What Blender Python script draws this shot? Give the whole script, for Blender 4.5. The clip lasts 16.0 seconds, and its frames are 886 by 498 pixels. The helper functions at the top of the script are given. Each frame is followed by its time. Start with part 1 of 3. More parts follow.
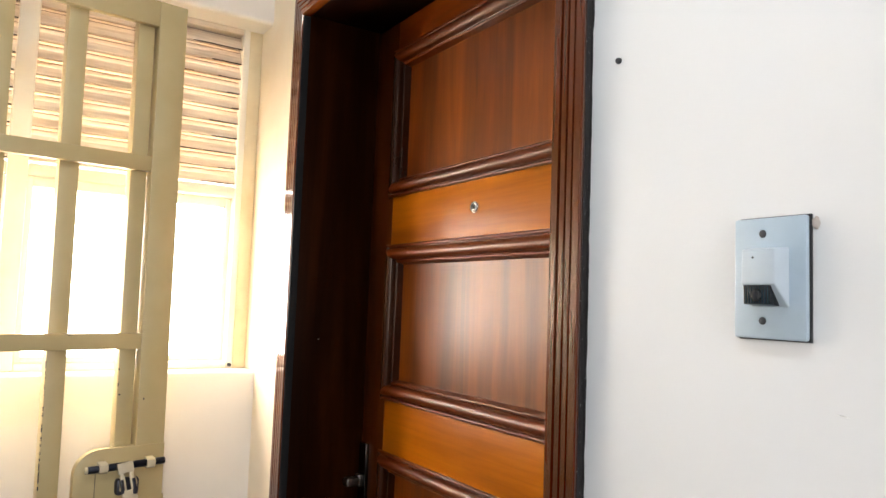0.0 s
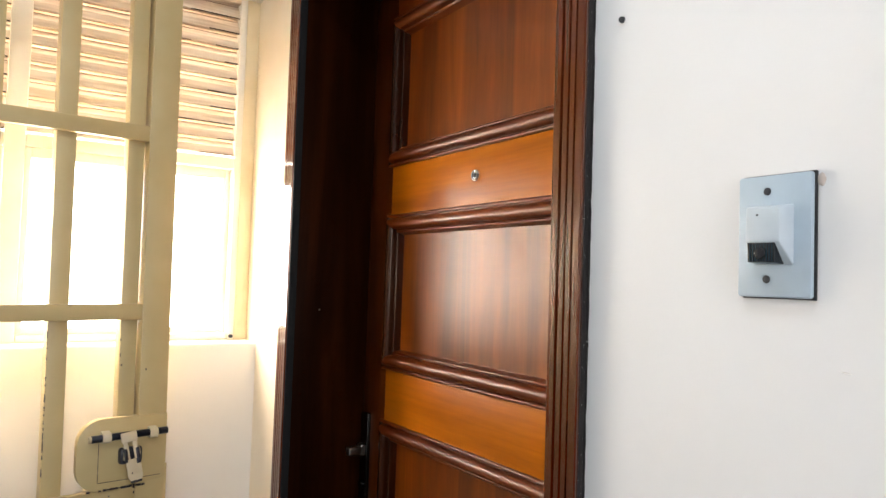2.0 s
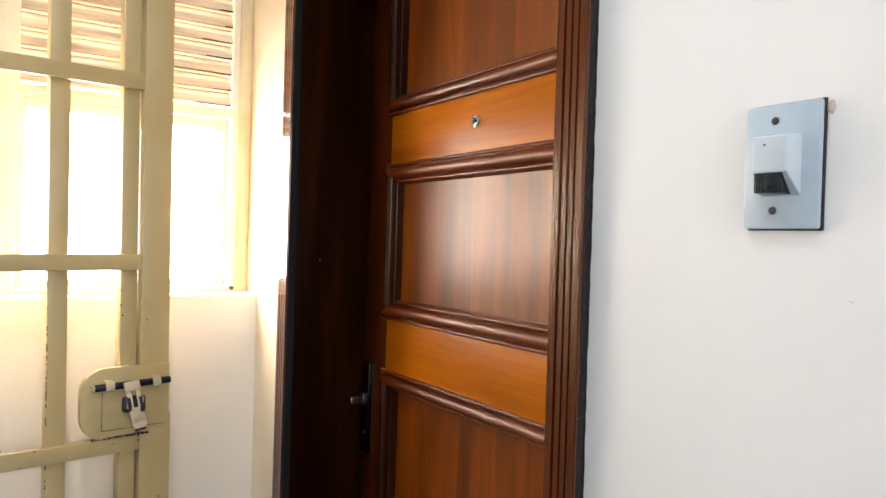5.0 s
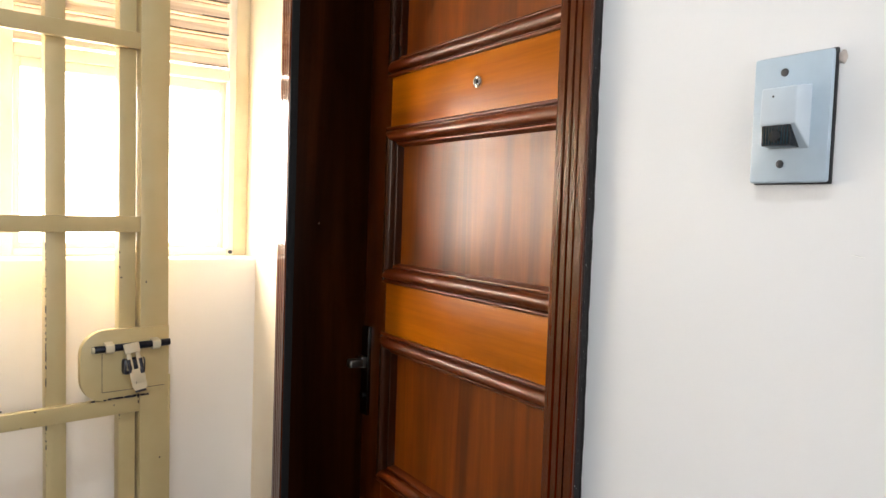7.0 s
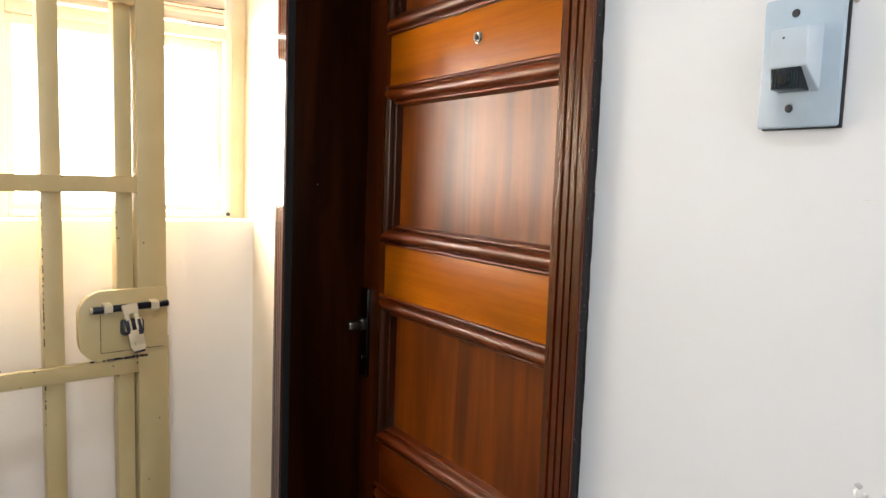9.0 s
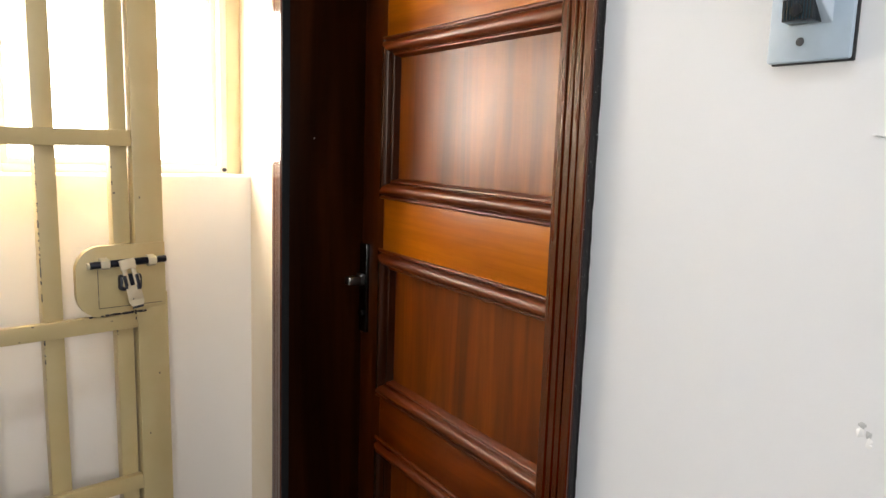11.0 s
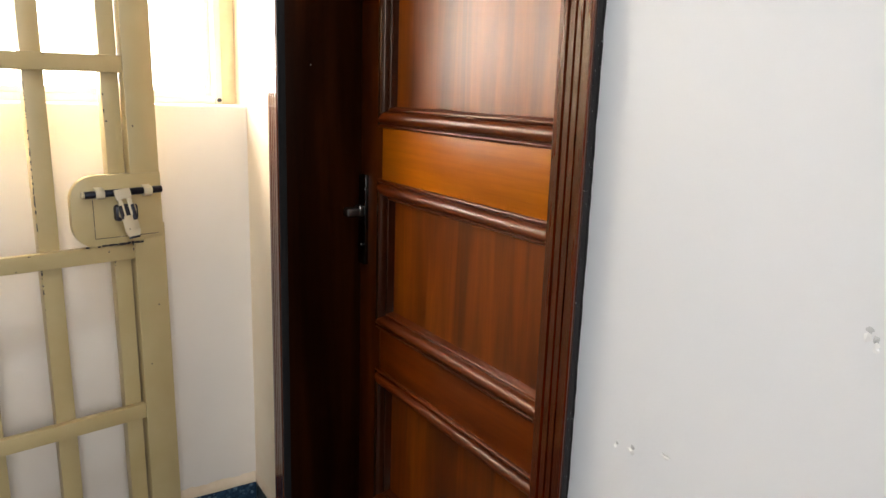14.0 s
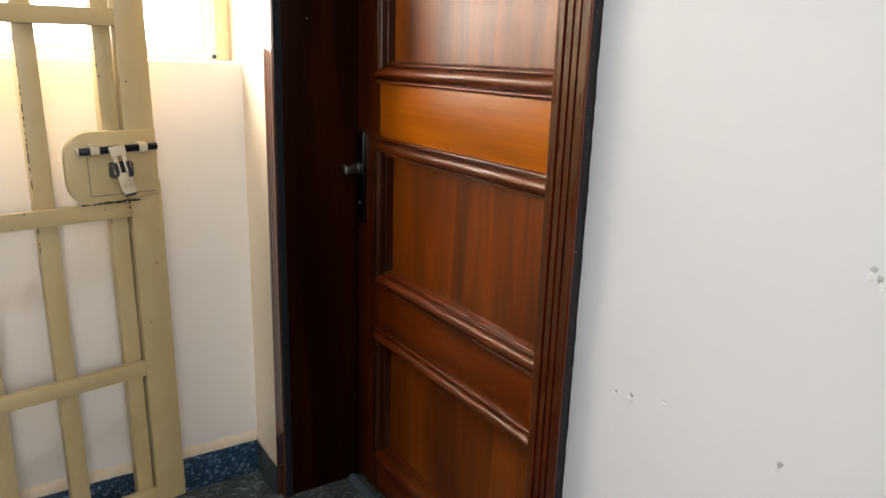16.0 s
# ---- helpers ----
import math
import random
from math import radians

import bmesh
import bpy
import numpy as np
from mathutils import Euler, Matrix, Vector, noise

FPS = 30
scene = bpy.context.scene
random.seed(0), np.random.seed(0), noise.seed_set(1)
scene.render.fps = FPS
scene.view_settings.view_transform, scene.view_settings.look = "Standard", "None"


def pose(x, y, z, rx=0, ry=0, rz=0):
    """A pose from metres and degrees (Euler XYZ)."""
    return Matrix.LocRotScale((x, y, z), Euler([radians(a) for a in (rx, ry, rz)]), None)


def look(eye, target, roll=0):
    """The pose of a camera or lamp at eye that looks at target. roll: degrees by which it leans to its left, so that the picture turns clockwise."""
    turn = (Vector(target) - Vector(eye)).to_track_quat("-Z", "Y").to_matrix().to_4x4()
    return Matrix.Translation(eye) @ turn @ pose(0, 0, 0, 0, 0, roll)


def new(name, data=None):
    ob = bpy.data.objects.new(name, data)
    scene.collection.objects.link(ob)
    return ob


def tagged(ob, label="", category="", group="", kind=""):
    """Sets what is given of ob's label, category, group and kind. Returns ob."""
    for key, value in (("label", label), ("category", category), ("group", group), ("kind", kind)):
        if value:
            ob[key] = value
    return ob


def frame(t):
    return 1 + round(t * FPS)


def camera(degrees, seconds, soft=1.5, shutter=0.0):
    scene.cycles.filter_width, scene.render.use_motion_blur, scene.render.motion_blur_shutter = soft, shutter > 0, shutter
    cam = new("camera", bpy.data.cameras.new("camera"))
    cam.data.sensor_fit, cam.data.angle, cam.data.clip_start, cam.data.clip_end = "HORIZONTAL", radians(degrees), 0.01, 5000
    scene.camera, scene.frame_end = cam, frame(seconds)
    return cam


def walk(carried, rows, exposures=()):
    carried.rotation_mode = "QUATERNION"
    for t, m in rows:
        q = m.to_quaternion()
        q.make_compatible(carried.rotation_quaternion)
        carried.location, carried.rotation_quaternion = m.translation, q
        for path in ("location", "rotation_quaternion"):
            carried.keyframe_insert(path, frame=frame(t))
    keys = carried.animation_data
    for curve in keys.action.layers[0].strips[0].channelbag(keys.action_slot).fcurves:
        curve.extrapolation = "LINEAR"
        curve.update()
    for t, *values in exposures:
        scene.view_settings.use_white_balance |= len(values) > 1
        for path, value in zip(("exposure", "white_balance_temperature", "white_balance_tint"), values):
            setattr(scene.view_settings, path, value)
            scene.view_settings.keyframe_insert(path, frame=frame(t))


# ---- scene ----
cam = camera(63.4, 16.0)
PATH = [
    (0, (0.084, 0.102, 1.346), (1.158, 1.782, 1.498), 2.1),
    (0.5, (0.082, 0.103, 1.342), (1.16, 1.782, 1.48), 1.9),
    (1, (0.083, 0.104, 1.338), (1.16, 1.784, 1.463), 1.9),
    (1.5, (0.087, 0.107, 1.334), (1.162, 1.789, 1.446), 2.0),
    (2, (0.088, 0.108, 1.33), (1.165, 1.792, 1.418), 1.9),
    (2.5, (0.09, 0.11, 1.326), (1.167, 1.795, 1.399), 1.9),
    (3, (0.09, 0.111, 1.323), (1.167, 1.795, 1.377), 2.0),
    (3.5, (0.089, 0.113, 1.318), (1.169, 1.796, 1.353), 1.9),
    (4, (0.09, 0.114, 1.313), (1.17, 1.797, 1.33), 1.9),
    (6.5, (0.095, 0.122, 1.292), (1.177, 1.802, 1.21), 1.7),
    (7, (0.095, 0.124, 1.288), (1.179, 1.801, 1.186), 2.0),
    (7.5, (0.094, 0.125, 1.283), (1.18, 1.8, 1.167), 2.0),
    (8, (0.097, 0.127, 1.28), (1.182, 1.802, 1.147), 1.9),
    (8.5, (0.099, 0.129, 1.273), (1.184, 1.802, 1.117), 2.0),
    (9, (0.1, 0.133, 1.266), (1.186, 1.802, 1.083), 2.1),
    (11.5, (0.107, 0.144, 1.239), (1.191, 1.797, 0.932), 1.9),
    (12, (0.109, 0.146, 1.232), (1.19, 1.796, 0.903), 1.9),
    (12.5, (0.112, 0.148, 1.225), (1.19, 1.794, 0.867), 2.0),
    (13, (0.112, 0.15, 1.219), (1.19, 1.79, 0.833), 2.0),
    (13.5, (0.117, 0.151, 1.212), (1.189, 1.79, 0.804), 2.0),
    (14, (0.118, 0.152, 1.206), (1.189, 1.785, 0.774), 1.9),
    (14.5, (0.12, 0.153, 1.199), (1.189, 1.781, 0.744), 1.8),
    (15, (0.12, 0.154, 1.194), (1.187, 1.776, 0.718), 1.9),
    (15.5, (0.121, 0.155, 1.189), (1.187, 1.771, 0.69), 1.7),
    (16, (0.122, 0.155, 1.183), (1.185, 1.767, 0.662), 1.8),
]
walk(cam, [(t, look(eye, target, roll)) for t, eye, target, roll in PATH], [(0, -0.08), (8, -0.05), (16, -0.05)])

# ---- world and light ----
Y_SOUTH, X_LANDING = -1.6, -1.5  # ends of an assumed, unseen landing behind the walk
world = bpy.data.worlds.new("world")
scene.world = world
world.use_nodes = True
wn = world.node_tree.nodes
sky = wn.new("ShaderNodeTexSky")
sky.sky_type, sky.sun_disc = "NISHITA", False
sky.sun_elevation, sky.sun_rotation = radians(55), radians(20)
wn["Background"].inputs[1].default_value = 0.1
world.node_tree.links.new(sky.outputs[0], wn["Background"].inputs[0])

DAYLIGHT = 4.0     # radiance of the bright sky behind the window
# daylight that enters by the end window
window_lamp = new("window_daylight", bpy.data.lights.new("window_daylight", "AREA"))
window_lamp.data.shape, window_lamp.data.size, window_lamp.data.size_y, window_lamp.data.energy = "RECTANGLE", 1.05, 0.90, 85.0
window_lamp.data.color = (1.0, 0.925, 0.84)
window_lamp.matrix_world = pose(0.12, 2.19, 1.62, -90, 0, 0)
lamp = new("ceiling_light", bpy.data.lights.new("ceiling_light", "AREA"))
lamp.data.shape, lamp.data.size, lamp.data.energy = "DISK", 0.14, 9.5
lamp.data.color = (0.84, 0.93, 1.0)
lamp.matrix_world = pose(0.04, 0.50, 2.56)
# added fill light, set in an unseen wide opening across the landing, behind the walk
landing_fill_lamp = new("landing_fill_light", bpy.data.lights.new("landing_fill_light", "AREA"))
landing_fill_lamp.data.shape, landing_fill_lamp.data.size, landing_fill_lamp.data.size_y, landing_fill_lamp.data.energy = "RECTANGLE", 1.25, 1.7, 2.5
landing_fill_lamp.data.color = (0.975, 0.955, 0.96)
landing_fill_lamp.matrix_world = pose(X_LANDING - 0.1, -0.65, 1.80, 0, -90, 0)

# added frontal fill light, in an unseen opening at the south end of the landing
south_fill_lamp = new("south_fill_light", bpy.data.lights.new("south_fill_light", "AREA"))
south_fill_lamp.data.shape, south_fill_lamp.data.size, south_fill_lamp.data.size_y, south_fill_lamp.data.energy = "RECTANGLE", 0.8, 0.9, 29.0
south_fill_lamp.data.color = (0.97, 0.955, 0.965)
south_fill_lamp.matrix_world = pose(-0.1, Y_SOUTH - 0.1, 1.60, 90, 0, 0)

# ---- materials ----


def nodes_of(name):
    m = bpy.data.materials.new(name)
    m.use_nodes = True
    nt = m.node_tree
    return m, nt, nt.nodes["Principled BSDF"]


def add(nt, kind, **inputs):
    n = nt.nodes.new("ShaderNode" + kind)
    for key, value in inputs.items():
        n.inputs[key.replace("_", " ")].default_value = value
    return n


def ramp(nt, source, stops):
    r = nt.nodes.new("ShaderNodeValToRGB")
    el = r.color_ramp.elements
    while len(el) < len(stops):
        el.new(0.5)
    for e, (p, c) in zip(el, stops):
        e.position, e.color = p, (*c, 1)
    nt.links.new(source, r.inputs[0])
    return r.outputs[0]


def coords(nt, scale=(1, 1, 1), shuffle=False):
    tc = nt.nodes.new("ShaderNodeTexCoord")
    mp = nt.nodes.new("ShaderNodeMapping")
    mp.inputs["Scale"].default_value = scale
    nt.links.new(tc.outputs["Object"], mp.inputs["Vector"])
    if shuffle:
        info = nt.nodes.new("ShaderNodeObjectInfo")
        ml = nt.nodes.new("ShaderNodeVectorMath")
        ml.operation = "MULTIPLY"
        ml.inputs[1].default_value = (7.3, 5.1, 9.7)
        nt.links.new(info.outputs["Random"], ml.inputs[0])
        nt.links.new(ml.outputs[0], mp.inputs["Location"])
    return mp.outputs[0]


def noise_of(nt, vec, scale, detail=4.0, rough=0.55, distort=0.0):
    n = add(nt, "TexNoise", Scale=scale, Detail=detail, Roughness=rough, Distortion=distort)
    nt.links.new(vec, n.inputs["Vector"])
    return n.outputs["Fac"]


def mixed(nt, fac, a, b, blend="MIX"):
    n = nt.nodes.new("ShaderNodeMix")
    n.data_type, n.blend_type = "RGBA", blend
    for sock, v in ((n.inputs[0], fac), (n.inputs[6], a), (n.inputs[7], b)):
        if isinstance(v, (int, float)):
            sock.default_value = v
        elif isinstance(v, tuple):
            sock.default_value = (*v, 1)
        else:
            nt.links.new(v, sock)
    return n.outputs[2]


def bumped(nt, bsdf, height, strength, distance):
    b = add(nt, "Bump", Strength=strength, Distance=distance)
    nt.links.new(height, b.inputs["Height"])
    nt.links.new(b.outputs[0], bsdf.inputs["Normal"])


def paint(name, colour, rough=0.5, stain=(0.9, 0.85, 0.75), amount=0.25, grain=220.0, bump=0.15, broad=2.5, stretch=(1, 1, 1)):
    """Painted surface: broad blotches of stain and a fine roller grain."""
    m, nt, p = nodes_of(name)
    v = coords(nt)
    big = ramp(nt, noise_of(nt, coords(nt, stretch), broad, 6), [(0.42, (0, 0, 0)), (0.72, (1, 1, 1))])
    fac = nt.nodes.new("ShaderNodeMath")
    fac.operation = "MULTIPLY"
    fac.inputs[1].default_value = amount
    nt.links.new(big, fac.inputs[0])
    dirty = tuple(c * s for c, s in zip(colour, stain))
    nt.links.new(mixed(nt, fac.outputs[0], colour, dirty), p.inputs["Base Color"])
    p.inputs["Roughness"].default_value = rough
    bumped(nt, p, noise_of(nt, v, grain, 3), bump, 0.001)
    return m


def wood(name, dark, mid, light, axis, rough=0.3, coat=0.5, figure=1.0, shine=0.35, relief=0.03):
    """Lacquered wood whose grain runs along one axis."""
    m, nt, p = nodes_of(name)
    wide = [9.0 * figure, 9.0 * figure, 9.0 * figure]
    fine = [120.0, 120.0, 120.0]
    wide[axis], fine[axis] = 0.7, 3.0
    streak = noise_of(nt, coords(nt, tuple(wide), True), 1.6, 5, 0.6, 0.7)
    col = ramp(nt, streak, [(0.30, dark), (0.52, mid), (0.74, light)])
    pores = noise_of(nt, coords(nt, tuple(fine), True), 1.0, 4, 0.6)
    shade = ramp(nt, pores, [(0.35, (0.62, 0.58, 0.55)), (0.6, (1, 1, 1))])
    nt.links.new(mixed(nt, 0.35, col, shade, "MULTIPLY"), p.inputs["Base Color"])
    rg = ramp(nt, noise_of(nt, coords(nt), 14, 4), [(0.3, (rough - 0.015,) * 3), (0.7, (rough + 0.02,) * 3)])
    nt.links.new(rg, p.inputs["Roughness"])
    p.inputs["Specular IOR Level"].default_value = shine
    p.inputs["Specular Tint"].default_value = (1.0, 0.74, 0.57, 1)
    p.inputs["Coat Weight"].default_value, p.inputs["Coat Roughness"].default_value = coat, rough * 0.8
    if relief:
        bumped(nt, p, pores, relief, 0.0005)
    return m


def chipped(name, colour, under, rough=0.38, level=0.70, scale=34.0):
    """Enamel paint that has flaked off here and there down to dark metal."""
    m, nt, p = nodes_of(name)
    v = coords(nt)
    flakes = ramp(nt, noise_of(nt, v, scale, 7, 0.62), [(level, (0, 0, 0)), (level + 0.015, (1, 1, 1))])
    soil = ramp(nt, noise_of(nt, v, 7, 6), [(0.35, (1, 1, 1)), (0.75, (0.84, 0.78, 0.64))])
    body = mixed(nt, 0.7, colour, soil, "MULTIPLY")
    nt.links.new(mixed(nt, flakes, body, under), p.inputs["Base Color"])
    p.inputs["Roughness"].default_value = rough
    bumped(nt, p, noise_of(nt, v, 90, 4), 0.12, 0.001)
    return m


def granite(name, base, fleck, pale, scale=70.0):
    m, nt, p = nodes_of(name)
    v = coords(nt)
    cell = add(nt, "TexVoronoi", Scale=scale)
    nt.links.new(v, cell.inputs["Vector"])
    sep = nt.nodes.new("ShaderNodeSeparateColor")
    nt.links.new(cell.outputs["Color"], sep.inputs[0])
    chips = ramp(nt, sep.outputs[0], [(0.0, base), (0.45, tuple(c * 1.6 for c in base)), (0.74, fleck), (0.97, pale)])
    cloud = ramp(nt, noise_of(nt, v, 9, 6), [(0.3, (0.55, 0.57, 0.6)), (0.7, (1, 1, 1))])
    fine = ramp(nt, noise_of(nt, v, 260, 4), [(0.35, (0.6, 0.6, 0.6)), (0.65, (1.2, 1.2, 1.2))])
    nt.links.new(mixed(nt, 1.0, mixed(nt, 0.8, chips, cloud, "MULTIPLY"), fine, "MULTIPLY"), p.inputs["Base Color"])
    p.inputs["Roughness"].default_value = 0.34
    bumped(nt, p, noise_of(nt, v, 180, 3), 0.08, 0.0008)
    return m


def plain(name, colour, rough=0.4, metal=0.0, grain=300.0, bump=0.05, spread=0.2):
    m, nt, p = nodes_of(name)
    v = coords(nt)
    var = ramp(nt, noise_of(nt, v, 40, 5), [(0.3, tuple(c * (1 - spread) for c in colour)), (0.7, tuple(min(1, c * (1 + spread)) for c in colour))])
    nt.links.new(var, p.inputs["Base Color"])
    p.inputs["Roughness"].default_value, p.inputs["Metallic"].default_value = rough, metal
    bumped(nt, p, noise_of(nt, v, grain, 3), bump, 0.0006)
    return m


WALL = paint("wall_paint", (0.775, 0.772, 0.775), 0.42, (0.95, 0.92, 0.88), 0.35, 160, 0.18)

CREAM = paint("cream_wall_paint", (0.87, 0.81, 0.735), 0.5, (0.93, 0.88, 0.8), 0.4, 140, 0.2)
CREAM_WARM = paint("warm_cream_wall_paint", (0.88, 0.77, 0.60), 0.5, (0.93, 0.86, 0.75), 0.5, 140, 0.2, 6)
LIP = paint("bare_cream_plaster", (0.84, 0.70, 0.53), 0.6, (0.85, 0.75, 0.62), 0.6, 120, 0.4, 18)
CEIL = paint("ceiling_paint", (0.78, 0.76, 0.72), 0.7)
YELLOWED = paint("yellowed_frame_paint", (0.80, 0.67, 0.44), 0.45, (0.8, 0.7, 0.55), 0.6, 120, 0.25, 9)
LOUVRE = paint("louvre_paint", (0.83, 0.71, 0.57), 0.45, (0.50, 0.38, 0.26), 0.7, 90, 0.3, 14, (0.35, 2.0, 5.0))
SASH = paint("window_frame_paint", (0.90, 0.83, 0.71), 0.4, (0.85, 0.78, 0.68), 0.4, 150, 0.15, 8)
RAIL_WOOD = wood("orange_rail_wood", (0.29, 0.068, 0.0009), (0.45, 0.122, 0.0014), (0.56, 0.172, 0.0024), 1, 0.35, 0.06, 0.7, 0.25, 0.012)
STILE_WOOD = wood("red_stile_wood", (0.036, 0.0070, 0.0010), (0.062, 0.0125, 0.0014), (0.094, 0.021, 0.0022), 2, 0.30, 0.05, 1.0, 0.15)
# redder board tone, darkened further to carry shade on the outer rails
SHADED_RED_RAIL_WOOD = wood("shaded_red_rail_wood", (0.09, 0.0140, 0.0006), (0.165, 0.0285, 0.0009), (0.24, 0.048, 0.0016), 1, 0.34, 0.06, 0.8, 0.3, 0.012)
PANEL_WOOD = wood("panel_veneer", (0.062, 0.0088, 0.0004), (0.168, 0.0325, 0.0007), (0.275, 0.064, 0.0014), 2, 0.34, 0.14, 0.9, 0.5, 0.015)
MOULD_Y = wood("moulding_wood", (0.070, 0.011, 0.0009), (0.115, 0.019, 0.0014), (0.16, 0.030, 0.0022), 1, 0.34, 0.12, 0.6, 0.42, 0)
# same wood as MOULD_Y, with the uprights' shade put into its colour
MOULD_Z = wood("shaded_upright_moulding_wood", (0.016, 0.003, 0.0010), (0.027, 0.0055, 0.0014), (0.042, 0.009, 0.0020), 2, 0.18, 0.12, 0.6, 0.3, 0)
# dark jamb wood, taken near black to include the recess's shade
JAMB = wood("shaded_jamb_wood", (0.006, 0.0013, 0.0004), (0.0145, 0.0032, 0.0008), (0.029, 0.0068, 0.0014), 2, 0.34, 0.0, 1.0, 0.05)
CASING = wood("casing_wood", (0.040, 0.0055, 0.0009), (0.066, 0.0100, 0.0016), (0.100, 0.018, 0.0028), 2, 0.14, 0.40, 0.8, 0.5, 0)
# lighter copy of the casing wood: light on the head painted in
CASING_Y = wood("lit_head_casing_wood", (0.13, 0.028, 0.004), (0.20, 0.046, 0.006), (0.27, 0.066, 0.009), 1, 0.2, 0.3, 0.8, 0.3, 0)
GATE = chipped("cream_gate_enamel", (0.57, 0.455, 0.235), (0.03, 0.025, 0.03), 0.36, 0.745, 30)
FLAKED = chipped("flaked_lock_enamel", (0.58, 0.50, 0.34), (0.02, 0.02, 0.03), 0.4, 0.56, 60)
HASP = chipped("worn_hasp_enamel", (0.62, 0.53, 0.37), (0.02, 0.02, 0.032), 0.4, 0.66, 40)
STRAP = chipped("strap_enamel", (0.62, 0.54, 0.38), (0.02, 0.02, 0.032), 0.4, 0.68, 80)
BLACKENED = chipped("blackened_staple", (0.016, 0.016, 0.026), (0.5, 0.43, 0.3), 0.4, 0.70, 60)
BARE = chipped("bare_edge_metal", (0.03, 0.026, 0.03), (0.5, 0.43, 0.3), 0.5, 0.60, 140)
BOLT = plain("black_bolt_steel", (0.016, 0.018, 0.028), 0.32, 0.6)
FLOOR = granite("grey_granite", (0.055, 0.064, 0.062), (0.14, 0.155, 0.15), (0.34, 0.36, 0.34), 130)
SKIRT = granite("blue_granite", (0.012, 0.036, 0.070), (0.035, 0.085, 0.15), (0.20, 0.30, 0.38), 125)
SKIRT_GREY = granite("grey_green_granite", (0.040, 0.050, 0.050), (0.085, 0.105, 0.105), (0.22, 0.25, 0.24), 120)
GRIME = plain("brown_grime", (0.07, 0.042, 0.026), 0.85)
SEAM = plain("tan_seam_dirt", (0.44, 0.33, 0.25), 0.8)
EDGE_BLACK = plain("casing_edge_black", (0.002, 0.002, 0.0025), 0.9)
GASKET = plain("grey_gasket", (0.10, 0.10, 0.09), 0.7)
CAULK = chipped("old_caulk", (0.006, 0.004, 0.004), (0.45, 0.45, 0.45), 0.75, 0.66, 260)

DULL_STEEL = plain("dull_nickel", (0.26, 0.25, 0.23), 0.3, 1.0)
DARKSTEEL = plain("dark_nickel", (0.09, 0.09, 0.088), 0.22, 1.0)
CHROME = plain("chrome", (0.75, 0.75, 0.74), 0.12, 1.0, spread=0.05)
DARKHOLE = plain("dark_hole", (0.015, 0.015, 0.017), 0.7)
PLASTIC = plain("grey_blue_plastic", (0.40, 0.49, 0.57), 0.42, 0, 500, 0.08, 0.04)
PLASTIC_PALE = plain("pale_grey_plastic", (0.47, 0.54, 0.60), 0.42, 0, 500, 0.06, 0.03)
SMOKED = plain("black_lens_plastic", (0.006, 0.008, 0.011), 0.12)
LENS_RIB = plain("teal_black_rib_plastic", (0.012, 0.035, 0.05), 0.25)
SCREW = plain("dull_screw", (0.05, 0.05, 0.055), 0.5, 0.4)
PLASTER = plain("bare_plaster", (0.80, 0.79, 0.77), 0.8, 0, 120, 0.6)
FILLER = plain("dried_filler", (0.50, 0.43, 0.38), 0.8)
GOUGE = plain("grey_gouge", (0.48, 0.48, 0.47), 0.9, 0, 120, 0.6)
SWEEP = plain("blue_grey_rubber", (0.05, 0.07, 0.085), 0.5)
GLASS, gnt, gp = nodes_of("window_glass")
gp.inputs["Transmission Weight"].default_value, gp.inputs["Roughness"].default_value = 1.0, 0.03
gp.inputs["Base Color"].default_value = (0.97, 0.98, 0.97, 1)
GLOW, glnt, glp = nodes_of("bright_sky")
glp.inputs["Base Color"].default_value = (0, 0, 0, 1)
glp.inputs["Emission Color"].default_value = (1.0, 0.93, 0.79, 1)
glp.inputs["Emission Strength"].default_value = DAYLIGHT

# ---- builders ----


def box(bm, a, b, bevel=0.0, seg=2):
    """A box between two corners, its edges rounded."""
    r = bmesh.ops.create_cube(bm, size=1.0)
    lo = [min(p, q) for p, q in zip(a, b)]
    hi = [max(p, q) for p, q in zip(a, b)]
    for v in r["verts"]:
        v.co = Vector([l + (c + 0.5) * (h - l) for l, h, c in zip(lo, hi, v.co)])
    if bevel:
        es = list({e for v in r["verts"] for e in v.link_edges})
        bmesh.ops.bevel(bm, geom=es, offset=bevel, segments=seg, affect="EDGES", profile=0.5)
    return bm


def boxes(*pairs, bevel=0.0):
    bm = bmesh.new()
    for a, b in pairs:
        box(bm, a, b, bevel)
    return bm


def rod(a, b, r, n=20, r2=None, bevel=0.0):
    a, b = Vector(a), Vector(b)
    bm = bmesh.new()
    m = Matrix.Translation((a + b) / 2) @ (b - a).to_track_quat("Z", "Y").to_matrix().to_4x4()
    bmesh.ops.create_cone(bm, cap_ends=True, segments=n, radius1=r, radius2=r if r2 is None else r2, depth=(b - a).length, matrix=m)
    if bevel:
        es = [e for e in bm.edges if any(len(f.verts) > 4 for f in e.link_faces)]
        bmesh.ops.bevel(bm, geom=es, offset=bevel, segments=2, affect="EDGES", profile=0.5)
    return bm


